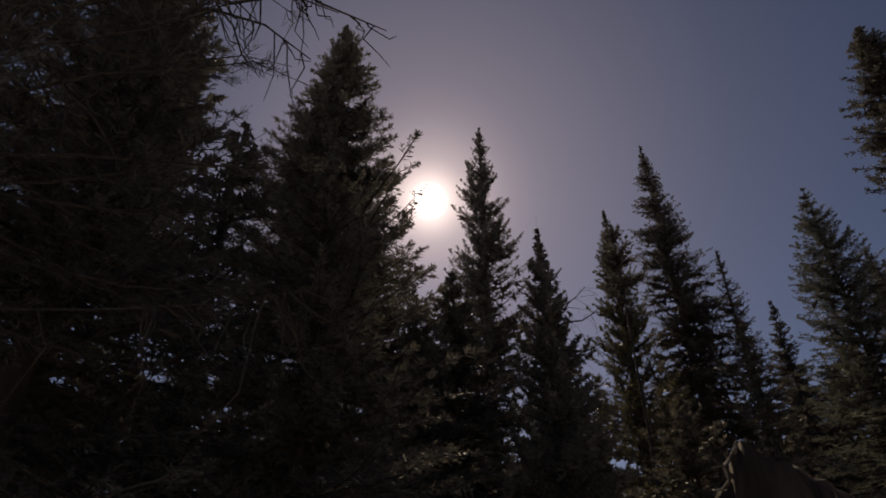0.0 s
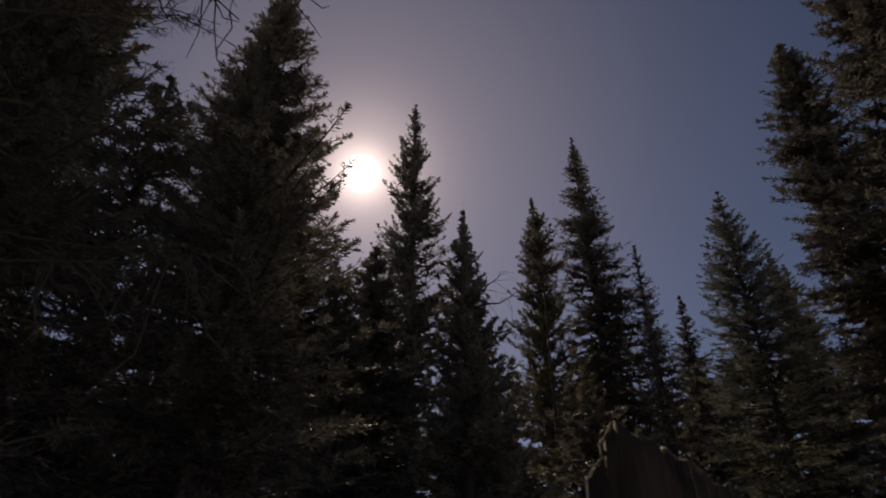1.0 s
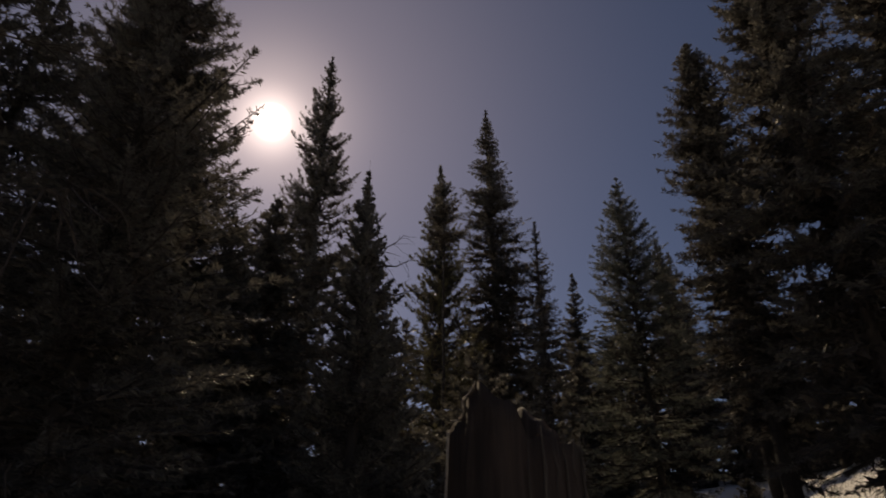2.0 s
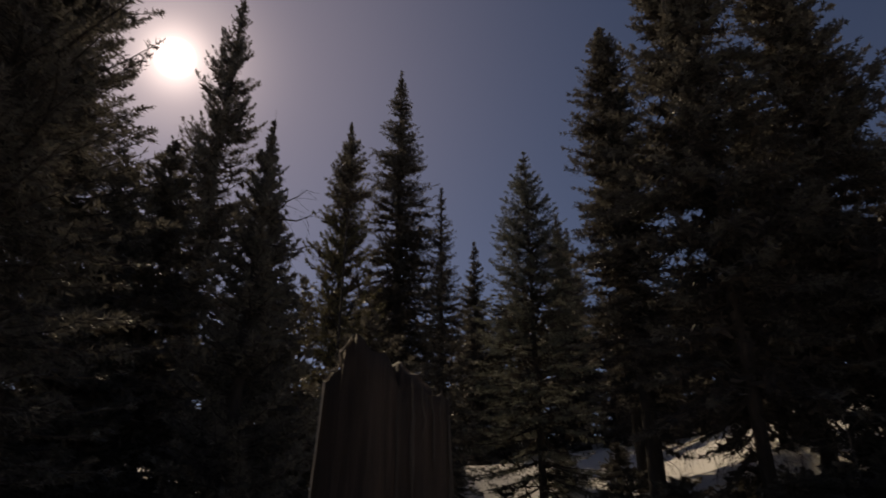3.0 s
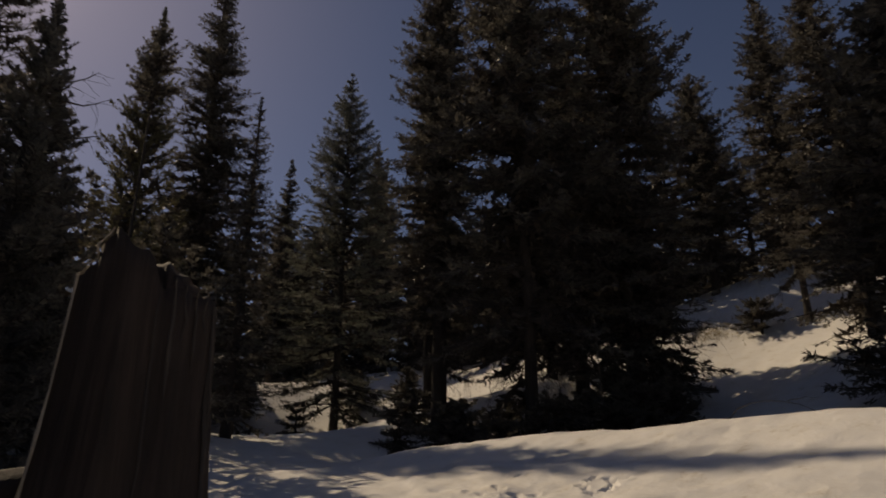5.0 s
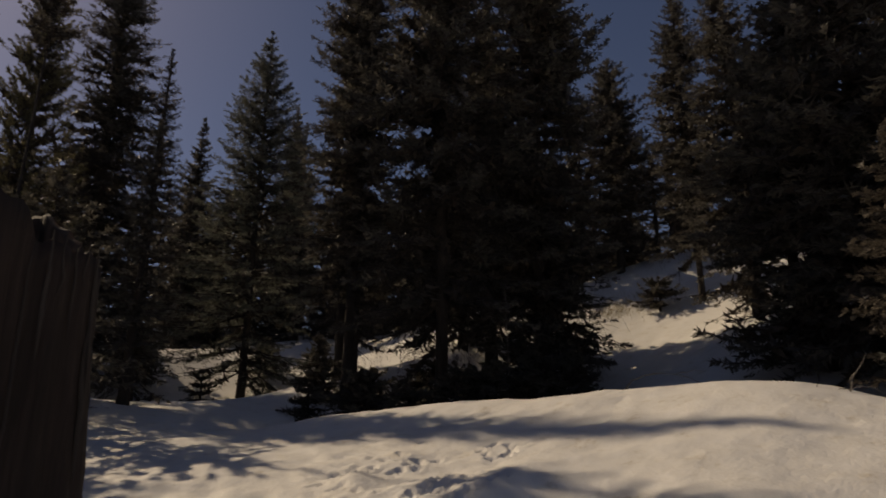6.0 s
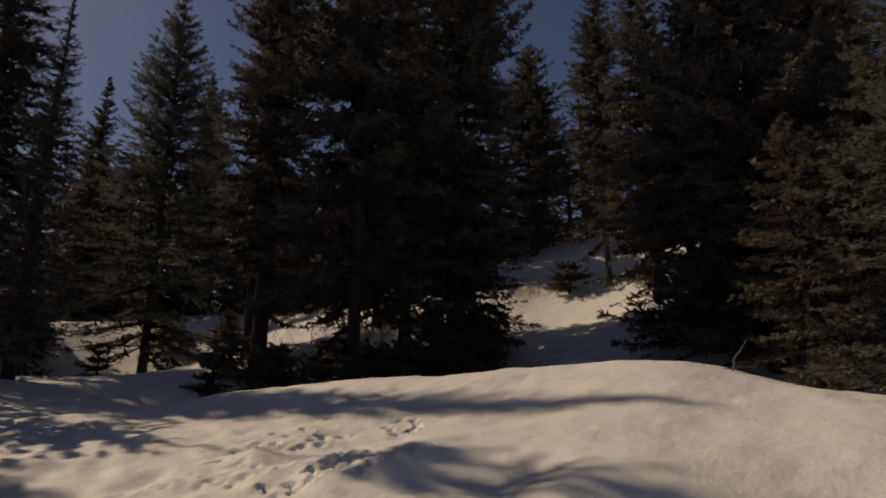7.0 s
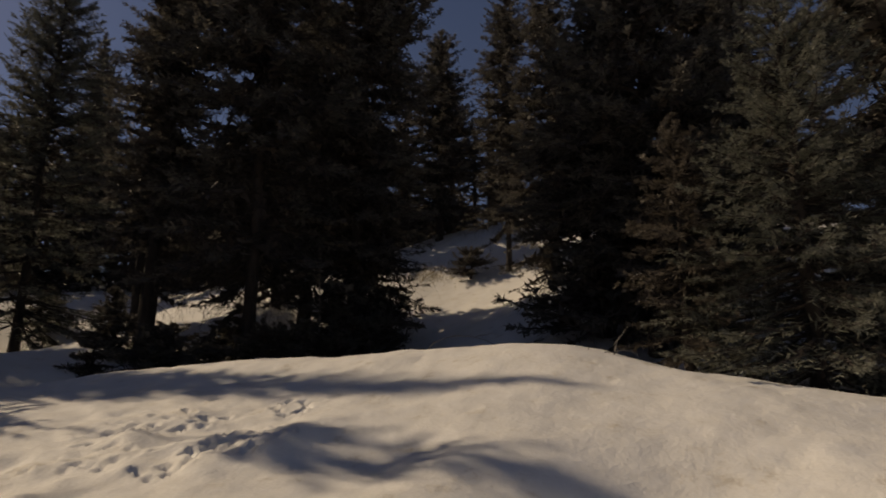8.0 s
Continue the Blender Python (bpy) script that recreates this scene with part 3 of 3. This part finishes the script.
conifer("young_fir", "thin young fir with a spiky tip", 16.14, 1.99, 7.7, 1.0, "fir", 36, start=0.05, scale=0.8)
conifer("spruce", "broad dark spruce on the slope", 14.4, 0.32, 10.8, 2.6, "spruce", 37, start=0.04, full=0.85, pads=1.6, core=2.2)
conifer("spruce", "spruce behind the bank with a grey-green crown", 18.47, -1.07, 10.6, 2.4, "spruce", 38, start=0.04, scale=1.1, core=2.0)
conifer("spruce", "spruce behind the bank with a grey-green crown", 19.43, -1.95, 10.0, 2.3, "spruce", 39, start=0.04, scale=1.1, core=2.0)
conifer("spruce", "grey-green spruce with full boughs down to the snow bank", 10.68, -1.99, 6.9, 2.35, "spruce", 40, start=0.02, needles=NEEDLE_BLUE, scale=0.45, full=0.85, pads=1.2, comb=5, core=0.8, swell=1.05)
conifer("young_spruce", "young spruce with dry reddish brown needles", 10.97, -0.35, 4.5, 1.25, "spruce", 41, start=0.1, needles=NEEDLE_DRY, scale=0.6, full=0.9)
conifer("spruce", "large dark spruce at the edge of the clearing", 12.2, -4.0, 10.8, 2.7, "spruce", 42, start=0.03, core=2.0)
conifer("young_fir", "little fir half buried on the slope", 24.3, 7.9, 1.3, 1.2, "fir", 43, start=0.01, scale=0.6, full=1.4, pads=1.4)
conifer("young_fir", "little fir sapling in the snow", 15.0, 23.46, 1.8, 0.7, "fir", 44, start=0.01, scale=0.5, full=1.6)
conifer("spruce", "broad dark spruce with low drooping boughs over the snow", 15.34, 1.43, 9.0, 2.6, "spruce", 45, start=0.15,
        boughs=[(1.1, (13.48, 3.41, 3.2), False), (1.2, (13.82, 2.94, 3.3), False), (0.8, (13.45, 3.16, 2.6), False), (0.9, (13.5, 2.6, 2.9), False)])
conifer("spruce", "big dark spruce standing before the sun", -2.7, 11.7, 16.6, 3.05, "spruce", 246, start=0.02, full=0.85, scale=0.7, shag=0.07, pads=1.1,
        boughs=[(10.8, (-0.6, 11.0, 11.1), False), (10.5, (-0.75, 10.9, 10.8), False), (8.5, (-0.30, 9.7, 9.45), False)]
        + [(8.1 - 0.13 * i, (-0.55 + 0.062 * i - 0.28 * (i % 3), 9.9 + 0.07 * i + 0.2 * (i % 4), 9.1 - 0.155 * i), False) for i in range(18)])
conifer("spruce", "dark spruce close by with a long side bough", -1.22, 5.37, 6.6, 2.0, "spruce", 47, start=0.02, scale=0.45, full=0.75, pads=0.7, comb=5,
        boughs=[(5.4, (-0.21, 4.2, 5.53), False), (5.0, (-0.42, 4.3, 5.05), False)])
conifer("spruce", "spruce close overhead with dead hanging twigs", -2.75, 2.5, 8.6, 2.3, "spruce", 48, start=0.05, detail="needle", scale=0.5, bare=0.12, full=0.55, droop=-1.7, core=0.0,
        boughs=[(4.3, (-0.84, 2.78, 4.59), False), (4.6, (-1.0, 2.9, 4.9), False), (5.2, (-0.34, 2.58, 4.85), True), (5.3, (-0.64, 2.52, 4.95), True), (4.9, (-0.79, 2.59, 4.6), True),
                (5.1, (-1.1, 2.47, 4.79), True), (5.2, (-0.9, 2.7, 5.1), False)])
conifer("spruce", "dense dark spruce on the shady side of the clearing", -3.1, 4.4, 9.5, 2.0, "spruce", 51, start=0.02, scale=0.55, full=0.75, pads=0.8, comb=5, core=2.0)
conifer("spruce", "dense dark spruce on the shady side of the clearing", -3.3, 7.8, 9.4, 2.0, "spruce", 73, start=0.02, scale=0.8, full=0.85, pads=1.2, core=1.6)
conifer("spruce", "dense dark spruce on the shady side of the clearing", -5.0, 7.4, 13.5, 2.8, "spruce", 52, start=0.02, scale=1.1, full=0.9, core=1.6)
conifer("spruce", "dense dark spruce on the shady side of the clearing", -4.5, 3.0, 9.5, 2.2, "spruce", 59, start=0.02, scale=0.8, full=0.7, pads=1.2, core=2.2)
conifer("spruce", "dark spruce below the thin pine", 0.25, 13.79, 9.0, 2.2, "spruce", 49, start=0.03)
for i, (sx, sy, sh) in enumerate(((-1.2, 18.6, 5.4), (0.9, 19.4, 5.0), (-3.6, 17.4, 6.5), (2.1, 13.2, 3.2), (3.3, 12.2, 2.9), (2.7, 18.4, 4.6), (4.2, 17.4, 4.4))):
    conifer("spruce", "low dark spruce closing the wood behind the pines", sx, sy, sh, 2.0, "spruce", 110 + i, start=0.03, full=0.6, scale=1.3)
conifer("spruce", "dark spruce below the thin pine", 3.0, 15.6, 8.2, 1.7, "spruce", 53, start=0.03)


for i, (sx, sy, sh, sr) in enumerate(((12.0, 11.5, 1.2, 1.2), (11.6, 12.9, 0.9, 0.9), (12.5, 10.2, 0.7, 0.8), (13.0, 9.1, 1.2, 1.1), (13.6, 8.4, 1.5, 1.2), (14.4, 7.7, 1.8, 1.2), (15.2, 7.1, 1.7, 1.1), (15.3, 8.6, 2.4, 1.2), (14.4, 27.4, 2.4, 1.3), (19.6, 25.6, 1.9, 1.2), (19.4, 21.6, 2.0, 1.2), (13.6, 14.6, 1.3, 1.1), (14.0, 13.0, 1.2, 1.2), (15.2, 12.2, 1.1, 1.2), (16.2, 11.0, 1.3, 1.3))):
    conifer("young_spruce", "young dark spruce in the shade of the large ones", sx, sy, sh, sr, "spruce", 60 + i, start=0.01, scale=0.75, full=1.3, pads=1.6, group="young spruces in the shade")


def build_woods():
    """The wood behind: a few kinds of spruce, set out in uneven rows."""
    rng = np.random.default_rng(77)
    kinds = []
    for i, (h, r) in enumerate(((11.0, 2.8), (9.5, 2.6), (12.5, 3.0), (8.0, 2.5))):
        kinds.append(conifer("spruce", "dark spruce in the wood behind the clearing", 26 + 4 * i, 40.0 - i, h, r, "spruce", 90 + i, start=0.02, full=0.29, scale=1.8, pads=2.4, comb=4, core=2.2, group="spruces of the wood behind"))
    for row, (dist, gap) in enumerate(((34, 4.0), (40, 3.2), (48, 3.6), (58, 3.8))):
        a = -122.0
        while a < 42:
            a += math.degrees(gap / dist) * rng.uniform(0.7, 1.3)
            d = dist + rng.uniform(-2.5, 2.5)
            x, y = -math.sin(math.radians(a)) * d, math.cos(math.radians(a)) * d
            if row == 0 and rng.uniform() < 0.35 or (15.0 < x < 20.9 and 22 < y < 58) or (19 < x < 30 and 13 < y < 38) or (18 < x < 30 and 4 < y < 13):
                continue
            g = float(ground(x, y))
            k = kinds[rng.integers(4)]
            kh = (11.0, 9.5, 12.5, 8.0)[kinds.index(k)]
            top = 1.4 + d * math.tan(math.radians(rng.uniform(17.5, 23.0)))
            s = max(0.55, min(1.9, (top - g) / kh))
            copy_thing(k, Matrix.LocRotScale((x, y, g - 0.05), Euler((0, 0, rng.uniform(0, 6.28))), (s * rng.uniform(0.9, 1.2),) * 2 + (s,)))
    for i in range(15):
        a, d = -23 - 2.4 * i, 46 + 7 * (i % 3)
        x, y = -math.sin(math.radians(a)) * d, math.cos(math.radians(a)) * d
        if 15.0 < x < 20.9:
            continue
        g = float(ground(x, y))
        s = (1.4 + d * math.tan(math.radians(rng.uniform(18, 21.5))) - g) / 11.0
        copy_thing(kinds[0], Matrix.LocRotScale((x, y, g - 0.05), Euler((0, 0, i)), (max(s, 0.7) * 1.15,) * 2 + (max(s, 0.5),)))
    # low-branched spruces along the far edge of the open snow
    # several, as at y 19.0 and 19.5, are hidden and added to shade the snow
    for x, y, high, wide in ((24.6, 34.0, 9.5, 1.15), (26.4, 32.0, 10.0, 1.1), (27.2, 29.4, 9.0, 1.1), (26.6, 26.6, 9.0, 1.05), (25.4, 24.4, 8.5, 1.0), (25.0, 21.8, 8.0, 1.0), (29.6, 7.9, 4.6, 0.6), (30.8, 10.0, 5.5, 0.65), (28.8, 5.4, 4.8, 0.6), (25.2, 19.2, 8.0, 1.0),
                             (27.0, 17.2, 7.5, 1.0), (27.6, 14.6, 8.0, 0.85), (29.6, 13.4, 8.5, 0.95), (26.3, 19.0, 13.0, 0.85), (28.8, 19.5, 13.0, 0.85), (20.9, 36.5, 11.0, 0.9), (14.0, 33.0, 10.0, 0.85), (12.6, 30.4, 7.0, 0.9), (28.0, 23.5, 10.5, 1.1), (28.5, 18.5, 10.0, 1.1)):
        kind = rng.integers(4)
        kh = (11.0, 9.5, 12.5, 8.0)[kind]
        copy_thing(kinds[kind], Matrix.LocRotScale((x, y, float(ground(x, y)) - 0.05), Euler((0, 0, rng.uniform(0, 6.28))), (wide, wide, high / kh)))
    for x, y, s in ((13.6, 31.5, 0.9), (12.6, 35.5, 1.0), (30.5, 18.5, 0.9), (21.6, 39.0, 1.0), (24.5, 38.5, 1.1), (14.2, 39.0, 1.1), (34.0, 12.5, 0.9), (35.0, 9.5, 0.95), (34.6, 6.4, 0.9), (36.5, 14.5, 1.0), (33.6, 15.6, 0.95), (35.2, 3.6, 0.9), (37.0, 11.2, 1.0), (37.5, 7.8, 1.0)):
        copy_thing(kinds[rng.integers(4)], Matrix.LocRotScale((x, y, float(ground(x, y)) - 0.05), Euler((0, 0, rng.uniform(0, 6.28))), (s * 1.05, s * 1.05, s * 0.85)))


build_woods()



# ---- stump and log ----
def build_stump():
    """A broken snag: splintered shell with a high shoulder on one side, lower slivers on the other."""
    rng = np.random.default_rng(11)
    cx, cy = 1.155, 2.18
    base = float(ground(cx, cy))
    stump = tagged(new("broken_stump"), "tall broken grey stump with a splintered top, standing in snow", "stump")
    stump.location = (cx, cy, base - 0.25)
    seg, rings = 72, 26
    ang = np.arange(seg) * 2 * math.pi / seg
    flute = 0.03 * np.sin(ang * 5 + 0.6) + 0.022 * np.sin(ang * 9 + 2.0) + 0.012 * np.sin(ang * 17)
    # across: -1 at the shoulder's side, +1 at the slivers' side
    across = np.cos(ang + math.radians(40))
    topz = 2.0 - base + 0.25
    lift = np.interp(across, [-1, -0.86, -0.6, -0.38, -0.28, -0.2, -0.05, 0.15, 0.36, 0.42, 0.5, 0.75, 1], [-0.02, 0.005, 0.06, 0.115, 0.135, 0.11, 0.08, 0.05, 0.02, -0.03, -0.075, -0.085, -0.09])
    high = topz + lift + rng.uniform(-0.015, 0.01, seg)
    vo, vi = [], []
    for r in range(rings):
        f = r / (rings - 1)
        z = high * f
        rad = 0.224 + 0.205 * (1 - f) ** 1.5 + flute * (1.0 - 0.3 * f) + rng.normal(size=seg) * 0.0025
        vo.append(np.stack([rad * np.cos(ang) * 1.06, rad * np.sin(ang) * 0.86, z], -1))
        inner = np.maximum(rad - 0.05 - 0.03 * np.sin(ang * 3), 0.05)
        vi.append(np.stack([inner * np.cos(ang) * 1.06, inner * np.sin(ang) * 0.86, z - 0.02 * (r == rings - 1)], -1))
    v = np.concatenate(vo + vi[::-1][:10])
    n = rings + 10
    i = np.arange(n * seg).reshape(n, seg)
    j = np.roll(i, -1, 1)
    q = np.stack([i[:-1], j[:-1], j[1:], i[1:]], -1).reshape(-1, 4)
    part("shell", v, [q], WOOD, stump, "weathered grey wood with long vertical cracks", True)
    # sunlight painted as pale strips: up one side, then along the broken rim
    def skin(a, f):
        t, zc = math.radians(a), float(np.interp(a, np.degrees(ang), high))
        rad = 0.229 + 0.205 * (1 - f) ** 1.5 + 0.010 + 0.9 * float(np.interp(a, np.degrees(ang), flute)) * (1.0 - 0.3 * f)
        return [rad * math.cos(t) * 1.06, rad * math.sin(t) * 0.86, zc * f]
    for way, w in (([skin(164 - 2 * f, f) for f in np.linspace(0.12, 0.99, 14)], 0.008), ([skin(a, 1.0) for a in np.linspace(165, 213, 10)], 0.005)):
        way = np.array(way) + rng.normal(size=(len(way), 3)) * 0.003
        vv, qq = tubes(way[None], np.linspace(w, w * 0.7, len(way))[None] * rng.uniform(0.5, 1.25, len(way))[None], 5)
        part("sunlit_edge", vv, [qq], WOOD_PALE, stump, "sunlit rim of the stump, its light put into a pale colour")
    # slivers that stand up from the lower side of the rim, and long fibres peeling off the face below it
    for a, up, down, w, out in ((-88, 0.035, 0.42, 0.016, 0.010), (-80, 0.06, 0.20, 0.008, 0.004), (-66, 0.030, 0.30, 0.010, 0.006), (-58, 0.045, 0.16, 0.006, 0.003), (-46, 0.028, 0.55, 0.014, 0.010),
                                (-38, 0.040, 0.22, 0.007, 0.004), (-28, 0.022, 0.36, 0.011, 0.006), (-14, 0.030, 0.25, 0.009, 0.005), (-100, 0.02, 0.75, 0.012, 0.008), (-52, -0.30, 0.80, 0.018, 0.012)):
        t = math.radians(a)
        zc = float(np.interp(a % 360, np.degrees(ang), high))
        steps_z = np.linspace(zc - down, zc + up, 7)
        way = []
        for zz in steps_z:
            f = min(1.0, zz / zc)
            rad = 0.224 + 0.205 * (1 - f) ** 1.5 + out + float(np.interp(a % 360, np.degrees(ang), flute)) * (1.0 - 0.3 * f)
            way.append([rad * math.cos(t) * 1.06, rad * math.sin(t) * 0.86, zz])
        way = np.array(way) + rng.normal(size=(7, 3)) * np.array([0.003, 0.003, 0])
        vv, qq = tubes(way[None], 0.55 * w * np.array([[0.15, 0.7, 1.0, 0.95, 0.8, 0.6, 0.2]]), 6)
        part("splinter", vv, [qq], WOOD_GREY, stump, "grey splinter of torn wood", smooth=False)
    # burl low on that edge, pale for the same sunlight
    knob = np.array(skin(164, 0.30)) + np.array([-0.012, 0, 0])
    vv, qq = tubes((knob + np.array([[0, 0, -0.05], [-0.012, 0, -0.02], [-0.016, 0, 0.012], [0, 0, 0.05]]))[None], np.array([[0.008, 0.026, 0.022, 0.006]]), 8)
    part("burl", vv, [qq], WOOD_PALE, stump, "small burl, sunlight put into its pale colour", smooth=True)
    return stump


def build_log():
    log = tagged(new("fallen_log"), "fallen grey tree trunk lying against the stump", "log")
    p0, p1 = np.array([1.05, 2.66, 1.13]), np.array([-5.2, 2.3, float(ground(-5.2, 2.3)) + 0.10])
    log.location = tuple(p1)
    s = np.linspace(0, 1, 14)[:, None]
    path = (p0 - p1) * (1 - s) + np.array([0, 0.06, 0.03]) * np.sin(s * 9)
    v, q = tubes(path[None], (0.17 - 0.08 * s[:, 0])[None], 14)
    cap = np.arange(14)[None, ::-1]
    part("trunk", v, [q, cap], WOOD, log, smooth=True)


build_stump()
build_log()


# ---- small things on the snow ----
def stick(name, label, paths, radius, mat, category):
    """A dead stick: a main stem and its side twigs, each a bent tapering tube."""
    base = np.array(paths[0][0])
    ob = tagged(new(name), label, category)
    ob.location = tuple(base)
    for n, pts in enumerate(paths):
        p = np.array(pts, float) - base
        t = np.linspace(0, 1, 9)
        q = np.stack([np.interp(t, np.linspace(0, 1, len(p)), p[:, c]) for c in range(3)], -1)
        q[1:-1] += np.random.default_rng(len(pts) + n).normal(size=(7, 3)) * 0.006
        v, f = tubes(q[None], (radius * (0.6 if n else 1) * (1 - 0.75 * t))[None], 6)
        part("stem" if n == 0 else "twig", v, [f], mat, ob, smooth=True)
    return ob


gx, gy = 9.62, 0.62
gz = float(ground(gx, gy))
stick("dead_twig", "forked dead twig sticking out of the snow bank", [
    [(gx, gy, gz - 0.12), (gx + 0.06, gy - 0.04, gz + 0.14), (gx + 0.08, gy - 0.12, gz + 0.26), (gx + 0.10, gy - 0.24, gz + 0.45)],
    [(gx, gy, gz + 0.02), (gx + 0.05, gy - 0.12, gz + 0.06), (gx + 0.10, gy - 0.26, gz + 0.05), (gx + 0.08, gy - 0.34, gz - 0.03)],
    [(gx, gy, gz + 0.03), (gx - 0.02, gy + 0.10, gz + 0.03), (gx - 0.02, gy + 0.16, gz)],
    [(gx + 0.06, gy - 0.02, gz + 0.14), (gx + 0.03, gy - 0.10, gz + 0.22)]], 0.013, BARK_PALE, "twig")
gz = float(ground(9.55, 0.95))
stick("dead_twig", "short dead twig poking through the snow", [[(9.55, 0.95, gz - 0.05), (9.56, 0.94, gz + 0.04), (9.57, 0.92, gz + 0.09)]], 0.006, BARK, "twig")
gz = float(ground(9.3, 0.0))
stick("dead_twig", "short dead twig poking through the snow", [[(9.3, -0.1, gz - 0.05), (9.32, -0.16, gz + 0.05), (9.36, -0.2, gz + 0.10)]], 0.007, BARK, "twig")
g = [float(ground(12.3, 4.95)), float(ground(12.95, 2.9))]
stick("bent_branch", "pale fallen branch arched over the shaded snow", [
    [(12.3, 4.95, g[0] - 0.1), (12.36, 4.62, 2.16), (12.46, 4.3, 2.32), (12.59, 4.03, 2.37), (12.72, 3.7, 2.35), (12.84, 3.35, 2.24), (12.95, 2.9, g[1] - 0.1)],
    [(12.72, 3.7, 2.35), (12.84, 3.4, 2.42), (12.9, 3.2, 2.38)]], 0.02, WOOD_PALE, "branch")
g = float(ground(8.04, -1.31))
stick("bark_chip", "small dark bark chip lying on the snow", [[(8.04, -1.28, g + 0.005), (8.05, -1.31, g + 0.03), (8.05, -1.35, g + 0.012)]], 0.016, BARK, "bark chip")
g = float(ground(15.2, 7.3))
stick("dead_sapling", "thin pale dead sapling among the spruces", [
    [(15.2, 7.3, g - 0.2), (15.22, 7.32, g + 0.5), (15.17, 7.34, g + 1.1), (15.1, 7.38, g + 1.75)],
    [(15.19, 7.33, g + 0.8), (15.1, 7.2, g + 0.95)]], 0.04, BARK_PALE, "tree")
g = float(ground(15.9, 9.8))
stick("dead_sapling", "thin pale dead stem among the spruces", [
    [(14.6, 8.6, g - 0.2), (14.6, 8.62, g + 1.5), (14.56, 8.64, g + 2.6), (14.54, 8.66, g + 3.6)]], 0.028, BARK_PALE, "tree")


def build_grass(name, label, cx, cy, spread, count, seed, tall=0.35):
    """Dry grass blades that stand through the snow."""
    rng = np.random.default_rng(seed)
    x, y = cx + rng.normal(size=count) * spread, cy + rng.normal(size=count) * spread
    z = ground(x, y) - 0.02
    h = tall * rng.uniform(0.4, 1.1, count)
    a = rng.uniform(0, 2 * math.pi, count)
    lean = np.stack([np.cos(a), np.sin(a)], -1) * (h * rng.uniform(0.1, 0.6, count))[:, None]
    root = np.stack([x, y, z], -1)
    side = np.stack([-np.sin(a), np.cos(a), np.zeros(count)], -1) * 0.008
    tip = root + np.concatenate([lean, h[:, None]], 1)
    v = np.stack([root - side, root + side, tip], 1).reshape(-1, 3)
    ob = new(name, mesh_from(name, v, [np.arange(count * 3).reshape(-1, 3)], GRASS))
    tagged(ob, label, "grass", kind="stuff")


build_grass("dry_grass", "dry yellow grass standing through thin snow", 24.6, 9.7, 0.55, 700, 5, 0.22)
build_grass("dry_grass", "dry yellow grass at the foot of a spruce", 11.4, -2.75, 0.35, 260, 6, 0.28)
